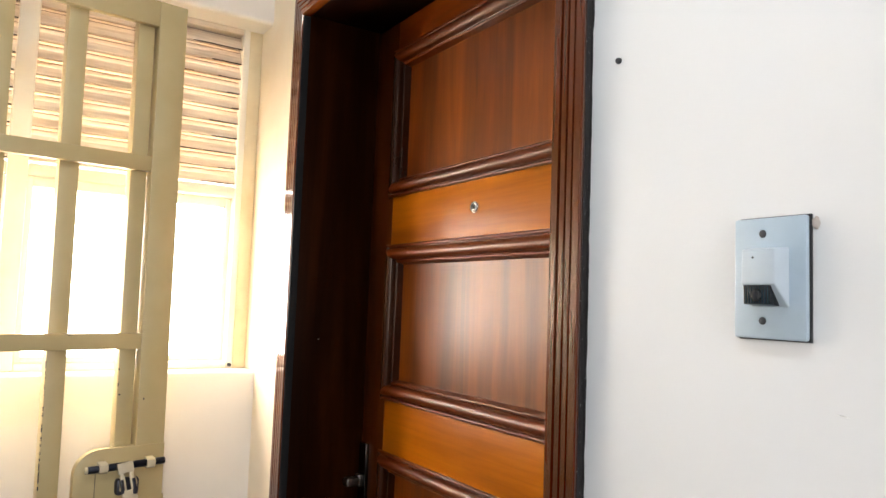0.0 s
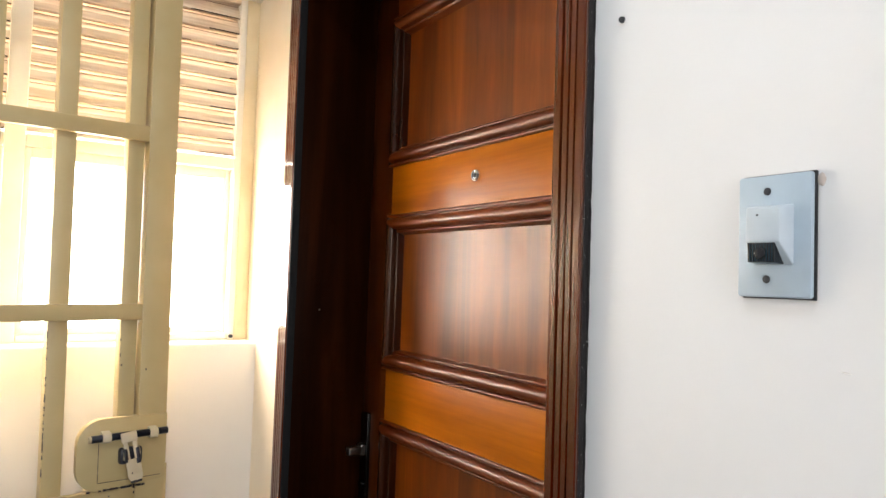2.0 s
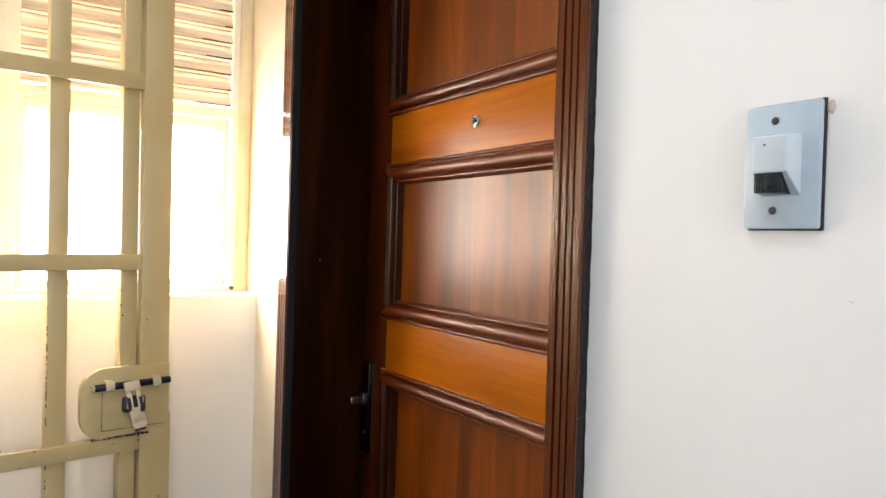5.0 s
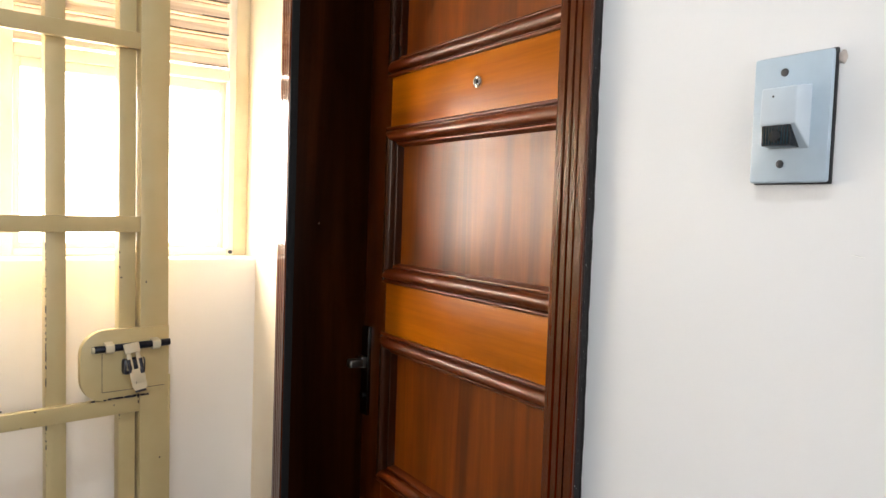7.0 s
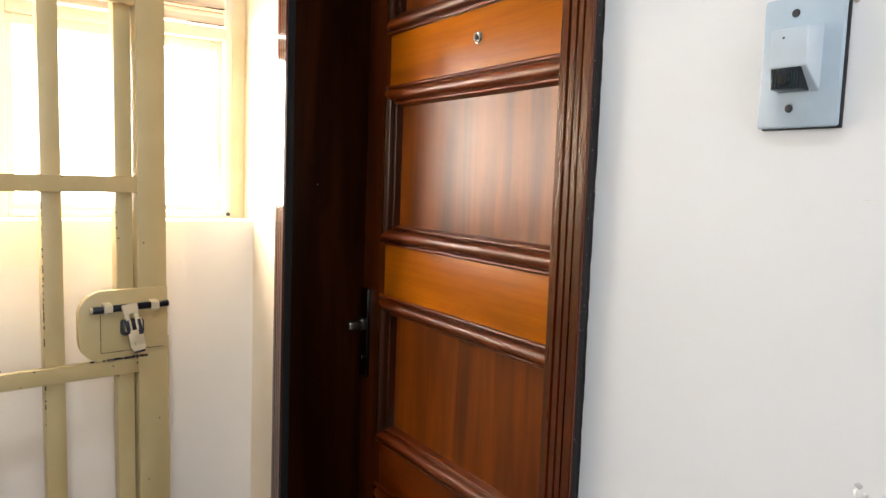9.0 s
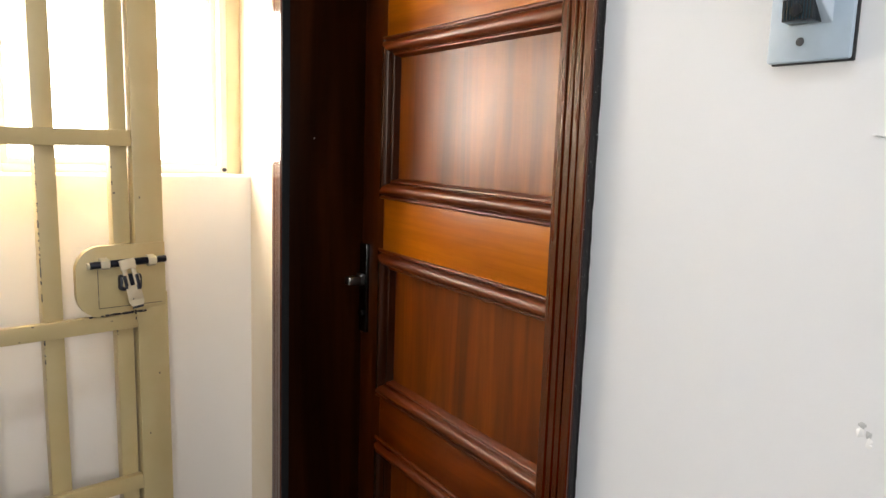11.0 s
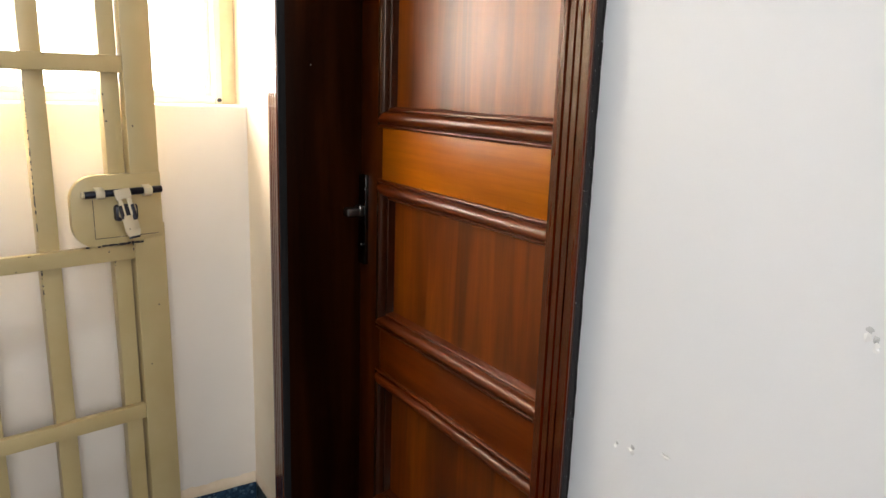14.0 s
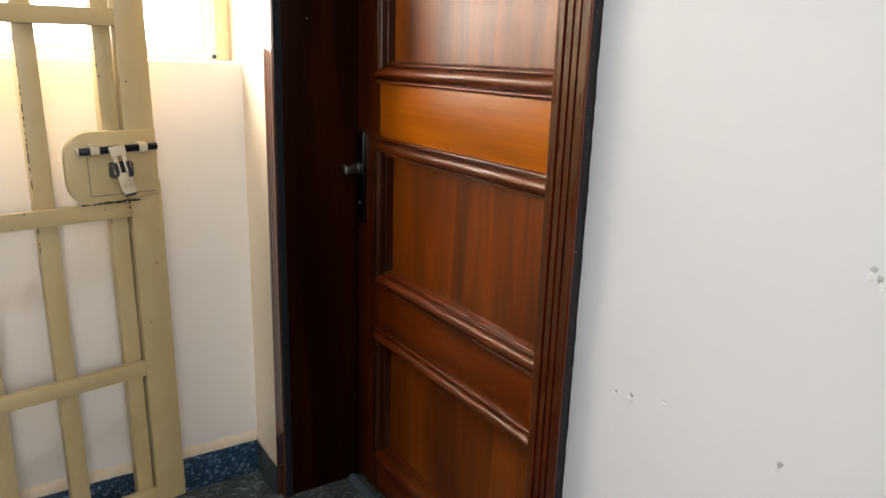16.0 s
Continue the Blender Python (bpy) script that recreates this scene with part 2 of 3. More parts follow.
def extrude(outline, axis, lo, hi, bevel=0.0):
    """A flat outline (pairs) drawn out along an axis from lo to hi."""
    bm = bmesh.new()

    def at(p, w):
        c = list(p)
        c.insert(axis, w)
        return bm.verts.new(c)
    a = [at(p, lo) for p in outline]
    b = [at(p, hi) for p in outline]
    n = len(outline)
    bm.faces.new(a)
    bm.faces.new(b[::-1])
    for i in range(n):
        bm.faces.new((a[i], b[i], b[(i + 1) % n], a[(i + 1) % n]))
    bmesh.ops.recalc_face_normals(bm, faces=bm.faces)
    if bevel:
        es = [e for e in bm.edges if any(len(f.verts) == n for f in e.link_faces)]
        bmesh.ops.bevel(bm, geom=es, offset=bevel, segments=2, affect="EDGES", profile=0.5)
    return bm


def finish(name, bm, material, sharp=32):
    bmesh.ops.recalc_face_normals(bm, faces=bm.faces)
    for f in bm.faces:
        f.smooth = True
    for e in bm.edges:
        if len(e.link_faces) == 2 and e.calc_face_angle(0) > radians(sharp):
            e.smooth = False
    me = bpy.data.meshes.new(name)
    bm.to_mesh(me)
    bm.free()
    me.materials.append(material)
    return new(name, me)


def part(name, bm, material, parent, label="", m=None):
    ob = finish(name, bm, material)
    ob.parent = parent
    if m is not None:
        ob.matrix_basis = m
    return tagged(ob, label)


def thing(name, at=(0, 0, 0), label="", category="", kind="", group=""):
    return tagged(new(name), label, category, group, kind)


def structure(name, bm, material, label, category):
    return tagged(finish(name, bm, material), label, category, "", "structure")


# ---- plan ----
X_DOOR = 0.70                    # face of the wall that holds the door
X_WEST, Z_TOP = -0.47, 2.60
Y_END, Y_WIN = 1.96, 2.04        # face of the end wall, plane of its window
Z_FLOOR, Z_SILL, Z_HEAD = 0.01, 1.153, 2.083
D0, D1, D_TOP = 0.79, 1.693, 2.02     # door opening
X_LEAF, Z_STEP = 0.889, 0.084
X_BACK = 0.96

# ---- structure ----
structure("floor", boxes(((X_LANDING - 0.2, Y_SOUTH - 0.2, -0.10), (X_BACK, 2.25, Z_FLOOR))), FLOOR, "dark grey speckled granite floor", "floor")
structure("ceiling", boxes(((X_LANDING - 0.2, Y_SOUTH - 0.2, Z_TOP), (X_BACK, 2.25, Z_TOP + 0.1))), CEIL, "plain white painted ceiling", "ceiling")
wall_door = structure("wall_east", boxes(
    ((X_DOOR, Y_SOUTH, Z_FLOOR), (X_BACK, D0 - 0.03, Z_TOP)),
    ((X_DOOR, D0 - 0.03, D_TOP + 0.03), (X_BACK, D1 + 0.03, Z_TOP))), WALL, "off-white painted wall around the wooden door", "wall")
structure("wall_return", boxes(((X_DOOR, D1 + 0.03, 0.118), (X_BACK, 2.20, Z_TOP)), ((X_DOOR + 0.012, D1 + 0.03, Z_FLOOR), (X_BACK, 2.20, 0.118))),
          CREAM_WARM, "warm cream painted wall between the door and the window", "wall")
structure("wall_beyond_door", boxes(((X_BACK, Y_SOUTH, -0.1), (X_BACK + 0.1, 2.25, Z_TOP))), WALL, "plain wall closing the room behind the door", "wall")
structure("wall_west", boxes(((X_LANDING - 0.2, 1.50, Z_FLOOR), (X_WEST, 2.25, Z_TOP))), WALL, "plain off-white wall that carries the gate", "wall")
structure("wall_landing", boxes(((X_LANDING - 0.2, Y_SOUTH + 0.1, Z_FLOOR), (X_LANDING, 0.2, 1.17)), ((X_LANDING - 0.2, Y_SOUTH + 0.1, 2.43), (X_LANDING, 0.2, Z_TOP)),
          ((X_LANDING - 0.2, 0.2, Z_FLOOR), (X_LANDING, 1.50, Z_TOP)), ((X_LANDING - 0.2, Y_SOUTH, Z_FLOOR), (X_LANDING, Y_SOUTH + 0.1, Z_TOP))), WALL, "unseen off-white landing wall with a wide opening added for light", "wall")
structure("wall_south", boxes(((X_LANDING - 0.2, Y_SOUTH - 0.2, Z_FLOOR), (-0.51, Y_SOUTH, Z_TOP)), ((0.31, Y_SOUTH - 0.2, Z_FLOOR), (X_BACK, Y_SOUTH, Z_TOP)),
          ((-0.51, Y_SOUTH - 0.2, Z_FLOOR), (0.31, Y_SOUTH, 1.14)), ((-0.51, Y_SOUTH - 0.2, 2.06), (0.31, Y_SOUTH, Z_TOP))), WALL, "unseen off-white wall behind the walk with an opening added for light", "wall")
# end wall: thick parapet below the window, beam above it, thin jambs beside it
W0, W1 = -0.43, 0.664
endwall = bmesh.new()
box(endwall, (X_WEST - 0.02, Y_END, 0.118), (X_DOOR + 0.02, 2.20, Z_SILL), 0.008, 4)
box(endwall, (X_WEST, Y_END + 0.012, Z_FLOOR), (X_DOOR, 2.20, 0.13))
box(endwall, (X_WEST - 0.02, Y_END, Z_HEAD), (X_DOOR + 0.02, 2.20, Z_TOP + 0.02), 0.012, 4)
box(endwall, (X_WEST, Y_WIN, Z_SILL - 0.01), (W0, 2.20, Z_HEAD + 0.02))
structure("wall_north", endwall, CREAM, "cream painted end wall with a low parapet under the window", "wall")
structure("trim", boxes(((W1, Y_WIN + 0.004, Z_SILL), (X_DOOR, 2.20, Z_HEAD)), bevel=0.003), YELLOWED, "yellowed painted post beside the louvred window", "window trim")
structure("baseboard", boxes(((X_WEST, Y_END + 0.001, Z_FLOOR), (X_DOOR + 0.001, Y_END + 0.012, 0.116)), bevel=0.002), SKIRT, "polished blue granite skirting under the window wall", "skirting")
structure("baseboard", boxes(((X_DOOR + 0.001, 1.752, Z_FLOOR), (X_DOOR + 0.012, Y_END + 0.0005, 0.116)), bevel=0.002), SKIRT_GREY, "dusty grey-green granite skirting beside the door", "skirting")


def ragged(bm, at, n, length, seed):
    """A thin uneven ridge of plaster; at(u, out, up) gives a place along it."""
    rows = []
    for i in range(n + 1):
        u = length * i / n
        w = noise.noise((u * 22, seed, 0)) + 0.5 * noise.noise((u * 70, seed, 4))
        out, up = 0.0035 + 0.0015 * w, 0.027 + 0.007 * w
        rows.append([bm.verts.new(at(u, *p)) for p in ((-0.012, -0.004), (out * 0.7, -0.0045 - 0.001 * w), (out, 0.0), (out * 0.8, up * 0.5), (0.0, up), (-0.012, up))])
    for r, q in zip(rows, rows[1:]):
        for k in range(5):
            bm.faces.new((r[k], q[k], q[k + 1], r[k + 1]))


lip = bmesh.new()
ragged(lip, lambda u, o, h: (X_WEST + u, Y_END - o, 0.118 + h), 220, X_DOOR - X_WEST, 1.0)
ragged(lip, lambda u, o, h: (X_DOOR - o, 1.747 + u, 0.118 + h), 50, Y_END - 1.747, 6.0)
structure("plaster_lip", lip, LIP, "uneven yellowish plaster band above the granite skirting", "plaster edge")
step = bmesh.new()
box(step, (0.655, D0 - 0.028, Z_FLOOR - 0.02), (X_BACK, D1 + 0.028, Z_STEP), 0.004, 2)
structure("door_threshold", step, FLOOR, "raised speckled granite threshold under the door", "threshold")
structure("backdrop", boxes(((-2.2, 2.9, -0.5), (2.4, 2.92, 3.6))), GLOW, "bright hazy daylight outside the window", "sky")

# ---- window ----
window = thing("window_1", label="white-framed window with dirty louvres above bright panes", category="window", kind="structure")
P0, P1 = 0.113, 0.157            # post between the two bays
bays = [(P1, 0.646), (W0 + 0.02, P0)]
rnd = random.Random(12)
Z_L0, Z_L1, Z_P0, Z_P1 = 1.643, 2.066, 1.172, 1.612
part("window_frame", boxes(((0.646, Y_WIN, Z_SILL), (W1, 2.10, Z_HEAD)), bevel=0.003), SASH, window)
part("window_frame", boxes(((W0, Y_WIN, Z_SILL), (W0 + 0.02, 2.10, Z_HEAD)), bevel=0.003), SASH, window)
part("mullion", boxes(((P0, Y_WIN - 0.004, Z_SILL), (P1, 2.10, Z_HEAD)), bevel=0.004), SASH, window)
for a, b in bays:
    part("transom", boxes(((a, Y_WIN + 0.002, Z_P1), (b, 2.095, Z_L0)), bevel=0.004), SASH, window)
    part("head_rail", boxes(((a, Y_WIN + 0.002, Z_L1), (b, 2.095, Z_HEAD)), bevel=0.003), LOUVRE, window)
    part("window_sill", boxes(((a, Y_WIN + 0.001, Z_SILL), (b, 2.098, Z_P0)), bevel=0.004), SASH, window)
    # louvre blades fall towards the outside and overlap
    n = 10
    for i in range(n):
        z = Z_L0 + 0.004 + (Z_L1 - Z_L0 - 0.004) * (i + 0.5) / n
        w = 0.0012 * noise.noise((i * 1.7, a, 0))
        bl = extrude([(y, z + h) for y, h in ((0.031, 0.0465), (0.009, 0.0060 + w), (0.0055, 0.0035 + w), (-0.0030, -0.0175), (0.0005, -0.0200), (0.0050, -0.0165), (0.0125, 0.0030), (0.034, 0.0465))], 0, a - 0.004, b + 0.004)
        bmesh.ops.translate(bl, vec=(0, Y_WIN + 0.012, 0), verts=bl.verts)
        slat = part("louvre_slat", bl, LOUVRE, window)
        for y, h, t in ((0.0150, 0.0175, 0.0008), (0.0205, 0.0275, 0.0011)):
            part("fold_line", boxes(((a + 0.001, Y_WIN + 0.012 + y - 0.0022, z + h - t), (b - 0.001, Y_WIN + 0.012 + y + 0.0005, z + h + t)), bevel=0.0004), SEAM, slat, "dirt line along the folded blade")
        # grime that gathers along the lip of the blade and at its end
        for q in range(5):
            u = rnd.random()
            x0 = b - 0.012 - 0.45 * (b - a) * u * u * (q > 0)
            x1 = min(b - 0.001, x0 + 0.02 + 0.07 * rnd.random())
            y0 = Y_WIN + 0.012
            part("grime", boxes(((x0, y0 - 0.0036, z - 0.0192), (x1, y0 - 0.0005, z - 0.0192 + 0.0012 + 0.0016 * rnd.random())), bevel=0.0003), GRIME, slat)
    # two sashes side by side, each a frame with a pane
    mid = (a + b) / 2
    for k, (s0, s1) in enumerate(((a, mid + 0.012), (mid - 0.012, b))):
        y0 = Y_WIN + 0.010 + 0.024 * k
        r = 0.014
        sash = part("sash", boxes(((s0, y0, Z_P0), (s0 + r, y0 + 0.02, Z_P1)), ((s1 - r, y0, Z_P0), (s1, y0 + 0.02, Z_P1)),
                                  ((s0 + r, y0, Z_P0), (s1 - r, y0 + 0.02, Z_P0 + r)), ((s0 + r, y0, Z_P1 - r - 0.01), (s1 - r, y0 + 0.02, Z_P1)), bevel=0.002), SASH, window)
        pane = part("pane", boxes(((s0 + r, y0 + 0.008, Z_P0 + r), (s1 - r, y0 + 0.012, Z_P1 - r - 0.01))), GLASS, sash, "clear glass pane")
        pane.visible_shadow = False
        if k == 1:
            part("gasket", boxes(((s1 - r - 0.0016, y0 + 0.004, Z_P0 + r), (s1 - r, y0 + 0.0085, Z_P1 - r - 0.01)), ((s0 + r, y0 + 0.004, Z_P1 - r - 0.0112), (s1 - r - 0.0016, y0 + 0.0085, Z_P1 - r - 0.01))), GASKET, sash, "thin dark glazing gasket")
part("window_catch", rod((0.655, Y_WIN - 0.010, 1.163), (0.655, Y_WIN + 0.003, 1.163), 0.005, 12, bevel=0.001), SCREW, window, "small dark window catch")

# ---- door frame ----
frame_ob = thing("door_frame", label="dark mahogany fluted door casing and deep jambs", category="door frame", kind="structure")
CW = 0.052
ribs = [(0.0, 0.0025), (0.0015, 0.0), (0.0135, 0.0), (0.0140, 0.006), (0.0170, 0.006), (0.0175, 0.0005), (0.0260, 0.0005), (0.0265, 0.006), (0.0290, 0.006),
        (0.0295, 0.0005), (0.0375, 0.0005), (0.0380, 0.006), (0.0405, 0.006), (0.0410, 0.0), (0.0525, 0.0), (0.0540, 0.002), (0.0535, 0.006), (0.0475, 0.020), (0.0, 0.020)]


def casing_leg(inner, sign, z0, z1):
    bm = bmesh.new()
    lo = [bm.verts.new((0.68 + h, inner + sign * d, z0)) for d, h in ribs]
    hi = [bm.verts.new((0.68 + h, inner + sign * d, z1 + d)) for d, h in ribs]
    n = len(ribs)
    for i in range(n):
        bm.faces.new((lo[i], hi[i], hi[(i + 1) % n], lo[(i + 1) % n]))
    bm.faces.new(lo)
    bm.faces.new(hi[::-1])
    return bm


def casing_head():
    bm = bmesh.new()
    a = [bm.verts.new((0.68 + h, D0 - d, D_TOP + d)) for d, h in ribs]
    b = [bm.verts.new((0.68 + h, D1 + d, D_TOP + d)) for d, h in ribs]
    n = len(ribs)
    for i in range(n):
        bm.faces.new((a[i], b[i], b[(i + 1) % n], a[(i + 1) % n]))
    bm.faces.new(a)
    bm.faces.new(b[::-1])
    return bm


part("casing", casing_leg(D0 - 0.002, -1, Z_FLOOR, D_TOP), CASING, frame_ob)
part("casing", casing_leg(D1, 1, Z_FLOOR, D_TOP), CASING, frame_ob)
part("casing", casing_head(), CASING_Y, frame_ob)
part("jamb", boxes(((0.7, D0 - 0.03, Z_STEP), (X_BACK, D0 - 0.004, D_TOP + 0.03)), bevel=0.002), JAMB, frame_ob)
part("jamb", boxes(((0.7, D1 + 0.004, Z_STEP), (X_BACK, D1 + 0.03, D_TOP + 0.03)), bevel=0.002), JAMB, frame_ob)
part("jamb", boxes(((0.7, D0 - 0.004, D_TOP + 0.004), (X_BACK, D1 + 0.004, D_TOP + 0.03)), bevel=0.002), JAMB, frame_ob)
# added black strip standing in for the casing's dark inner side face
part("casing_edge_strip", boxes(((0.6835, D1 - 0.0015, Z_STEP), (0.7015, D1 + 0.003, D_TOP - 0.001)), bevel=0.0006), EDGE_BLACK, frame_ob, "black strip added over the inner side face of the casing")
part("nail_head", rod((0.763, D1 + 0.0045, 1.252), (0.763, D1 + 0.0025, 1.252), 0.0016, 10, bevel=0.0004), DULL_STEEL, frame_ob, "tiny dull nail head in the jamb")
caulk = bmesh.new()
ragged(caulk, lambda u, o, h: (X_DOOR - 0.9 * o, D0 - CW + 0.0055 - 0.25 * h, Z_FLOOR + u), 420, D_TOP + 0.04 - Z_FLOOR, 3.0)
part("caulk_bead", extrude([(0.6850, D0 - 0.0565), (0.7005, D0 - 0.0505), (0.7005, D0 - 0.0450), (0.6850, D0 - 0.0510)], 2, Z_FLOOR, D_TOP + 0.04, 0.0008), CAULK, frame_ob, "black tarry joint flecked with white paint")
part("caulk_line", caulk, CAULK, frame_ob, "dirty black and white caulk joint")

# ---- door leaf ----
door = thing("door_1", label="closed four-panel orange-brown lacquered wooden door", category="door", kind="structure")
M0, M1 = 0.880, 1.603
panels = [(1.592, 1.951), (1.120, 1.480), (0.650, 1.004), (0.190, 0.548)]
leaf_lo, leaf_hi = 0.100, D_TOP
part("stile", boxes(((X_LEAF, D0 - 0.003, leaf_lo), (0.93, M0 + 0.012, leaf_hi)), bevel=0.001), STILE_WOOD, door)
part("stile", boxes(((X_LEAF, M1 - 0.012, leaf_lo), (0.93, D1 + 0.003, leaf_hi)), bevel=0.001), STILE_WOOD, door)
edges = [leaf_hi] + [v for lo, hi in panels for v in (hi, lo)] + [leaf_lo]
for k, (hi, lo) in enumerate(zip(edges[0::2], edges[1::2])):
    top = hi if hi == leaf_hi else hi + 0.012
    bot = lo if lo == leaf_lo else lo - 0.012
    part("rail", boxes(((X_LEAF + 0.0006, M0 + 0.012, bot), (0.93, M1 - 0.012, top)), bevel=0.0006), RAIL_WOOD if k in (1, 2) else SHADED_RED_RAIL_WOOD, door, "orange-stained rail" if k in (1, 2) else "red-brown rail with shade in its colour")


def arc(d0, d1, h0, height, n=9):
    return [(d0 + (d1 - d0) * (1 - math.cos(math.pi * i / n)) / 2, h0 + height * math.sin(math.pi * i / n)) for i in range(n + 1)]


# moulding section from its outer edge in to the panel: beads, a fat round, a cove and an inner bead
section = [(0.0, -0.002)] + arc(0.0, 0.0075, 0.003, 0.0038, 8) + [(0.0085, 0.001), (0.0100, 0.001)]
section += arc(0.0105, 0.0345, 0.004, 0.0118, 16) + [(0.0350, -0.002), (0.0362, -0.003)] + arc(0.0365, 0.0435, -0.004, 0.0036, 8) + [(0.0445, -0.008), (0.0480, -0.0185)]


def moulding(y0, y1, z0, z1, side):
    """One mitred length of the moulding round a panel: 0 bottom, 1 left, 2 top, 3 right."""
    bm = bmesh.new()
    rows = []
    for d, h in section:
        c = ((y0 + d, z0 + d), (y1 - d, z0 + d), (y1 - d, z1 - d), (y0 + d, z1 - d))
        rows.append([bm.verts.new((X_LEAF - h, *c[k])) for k in (side, (side + 1) % 4)])
    for r, q in zip(rows, rows[1:]):
        bm.faces.new((r[0], r[1], q[1], q[0]))
    return bm


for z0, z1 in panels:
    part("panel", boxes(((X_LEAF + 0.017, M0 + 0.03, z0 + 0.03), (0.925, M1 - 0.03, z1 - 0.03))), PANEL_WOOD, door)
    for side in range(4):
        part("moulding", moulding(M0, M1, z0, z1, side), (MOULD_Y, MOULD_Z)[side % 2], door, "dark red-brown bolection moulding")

# peephole, handle plate, lever, lock cylinder
peep = part("peephole", rod((X_LEAF + 0.002, 1.248, 1.5375), (X_LEAF - 0.004, 1.248, 1.5375), 0.0125, 28, 0.0115, bevel=0.001), CHROME, door, "small chrome door viewer")
ring = bmesh.new()
for i in range(28):
    a = 2 * math.pi * i / 28
    for j in range(8):
        b = 2 * math.pi * j / 8
        rr = 0.0092 + 0.0018 * math.cos(b)
        ring.verts.new((X_LEAF - 0.0045 - 0.0018 * math.sin(b), 1.248 + rr * math.cos(a), 1.5375 + rr * math.sin(a)))
ring.verts.ensure_lookup_table()
for i in range(28):
    for j in range(8):
        ring.faces.new([ring.verts[q] for q in (i * 8 + j, ((i + 1) % 28) * 8 + j, ((i + 1) % 28) * 8 + (j + 1) % 8, i * 8 + (j + 1) % 8)])
part("rim", ring, CHROME, peep)
part("lens", rod((X_LEAF - 0.003, 1.248, 1.5375), (X_LEAF - 0.0052, 1.248, 1.5375), 0.006, 20, 0.004), SMOKED, peep, "dark glass lens")
hplate = part("handle_plate", boxes(((X_LEAF - 0.009, 1.656, 0.790), (X_LEAF + 0.001, 1.690, 1.006)), bevel=0.0012), DARKSTEEL, door, "tall slim satin metal handle plate")
lever = bmesh.new()
box(lever, (X_LEAF - 0.022, 1.660, 0.906), (X_LEAF - 0.008, 1.684, 0.934), 0.004, 3)
bmesh.ops.create_cone(lever, cap_ends=True, segments=20, radius1=0.009, radius2=0.009, depth=0.03, matrix=Matrix.Translation((X_LEAF - 0.022, 1.672, 0.920)) @ Matrix.Rotation(radians(90), 4, "Y"))
box(lever, (X_LEAF - 0.054, 1.656, 0.909), (X_LEAF - 0.020, 1.679, 0.929), 0.004, 3)
part("lever", lever, DULL_STEEL, door, "satin nickel lever handle")
part("keyhole", rod((X_LEAF - 0.016, 1.673, 0.836), (X_LEAF - 0.006, 1.673, 0.836), 0.0085, 20, bevel=0.001), DARKSTEEL, door, "round metal lock cylinder")
outline = [(0.868 + 0.014 * math.cos(math.pi * (1 - i / 10)), Z_STEP + 0.014 * math.sin(math.pi * i / 10)) for i in range(11)]
structure("threshold_seal", extrude(outline, 1, D0 + 0.001, D1 - 0.001), SWEEP, "rounded blue-grey seal strip at the door foot", "threshold seal")

# ---- gate ----
gate = thing("security_gate", label="open cream-painted steel bar gate with chipped paint", category="gate")
gate.matrix_basis = pose(0.457, 1.838, 1.25, 0, 0, 8.5) @ pose(0, 0, 0, 0, -0.5, 0) @ pose(0, 0, -1.25)
GW, G0, G1 = 0.915, 0.085, 2.022
part("stile", boxes(((-0.0628, 0, G0), (0, 0.048, G1)), bevel=0.002), GATE, gate)
part("stile", boxes(((-GW, 0, G0), (-GW + 0.05, 0.034, G1)), bevel=0.002), GATE, gate)
part("stop_strip", boxes(((-0.004, 0.0006, G0 + 0.001), (0.005, 0.0335, 0.893)), ((-0.004, 0.022, 0.932), (0.007, 0.034, G1 - 0.01)), bevel=0.001), GATE, gate)
tops = [2.022, 1.658, 1.256, 0.852, 0.467, 0.128]
for z in tops:
    part("rail", boxes(((-GW + 0.05, 0.001, z - (0.060 if z == G1 else 0.035)), (-0.0628, 0.019, z)), bevel=0.0015), GATE, gate)
for c, w in ((-0.0850, 0.0178), (-0.2295, 0.0195), (-0.370, 0.0195), (-0.508, 0.0195), (-0.646, 0.0195), (-0.784, 0.0195)):
    part("bar", boxes(((c - w, 0.019, G0 + 0.01), (c + w, 0.050, G1 - 0.004)), bevel=0.0012), GATE, gate)
rng = random.Random(9)
for c in (-0.2295, -0.370, -0.083):
    for i in range(60 if c < -0.2 else 8):
        z = 0.72 + rng.random() * 0.47
        h = 0.002 + 0.010 * rng.random() ** 2
        chip = bmesh.new()
        box(chip, (c - 0.0196, 0.0186, z), (c - 0.0184 + 0.0012 * rng.random(), 0.024, z + h), 0.0006, 1)
        part("paint_chip", chip, BARE, gate)

for cx, cz, w, h in ((-0.355, 0.860, 0.010, 0.004), (-0.338, 0.858, 0.006, 0.0035), (-0.372, 0.842, 0.003, 0.003), (-0.068, 0.848, 0.003, 0.010), (-0.0675, 0.836, 0.0025, 0.006), (-0.052, 1.107, 0.003, 0.005), (-0.100, 1.118, 0.004, 0.003), (-0.045, 0.560, 0.003, 0.004)):
    chip = bmesh.new()
    y0 = 0.0186 if cx == -0.100 else 0.0004
    box(chip, (cx, y0 - 0.0006, cz), (cx + w, y0 + 0.002, cz + h), 0.0005, 1)
    part("paint_chip", chip, BARE, gate)

# lock plate with rounded inner corners
LX0, LZ0, LZ1, R = -0.188, 0.853, 1.008, 0.052
out = [(0.0, LZ0 + 0.012), (0.0, LZ1)]
out += [(LX0 + R - R * math.sin(a), LZ1 - R + R * math.cos(a)) for a in [math.pi / 2 * i / 8 for i in range(9)]]
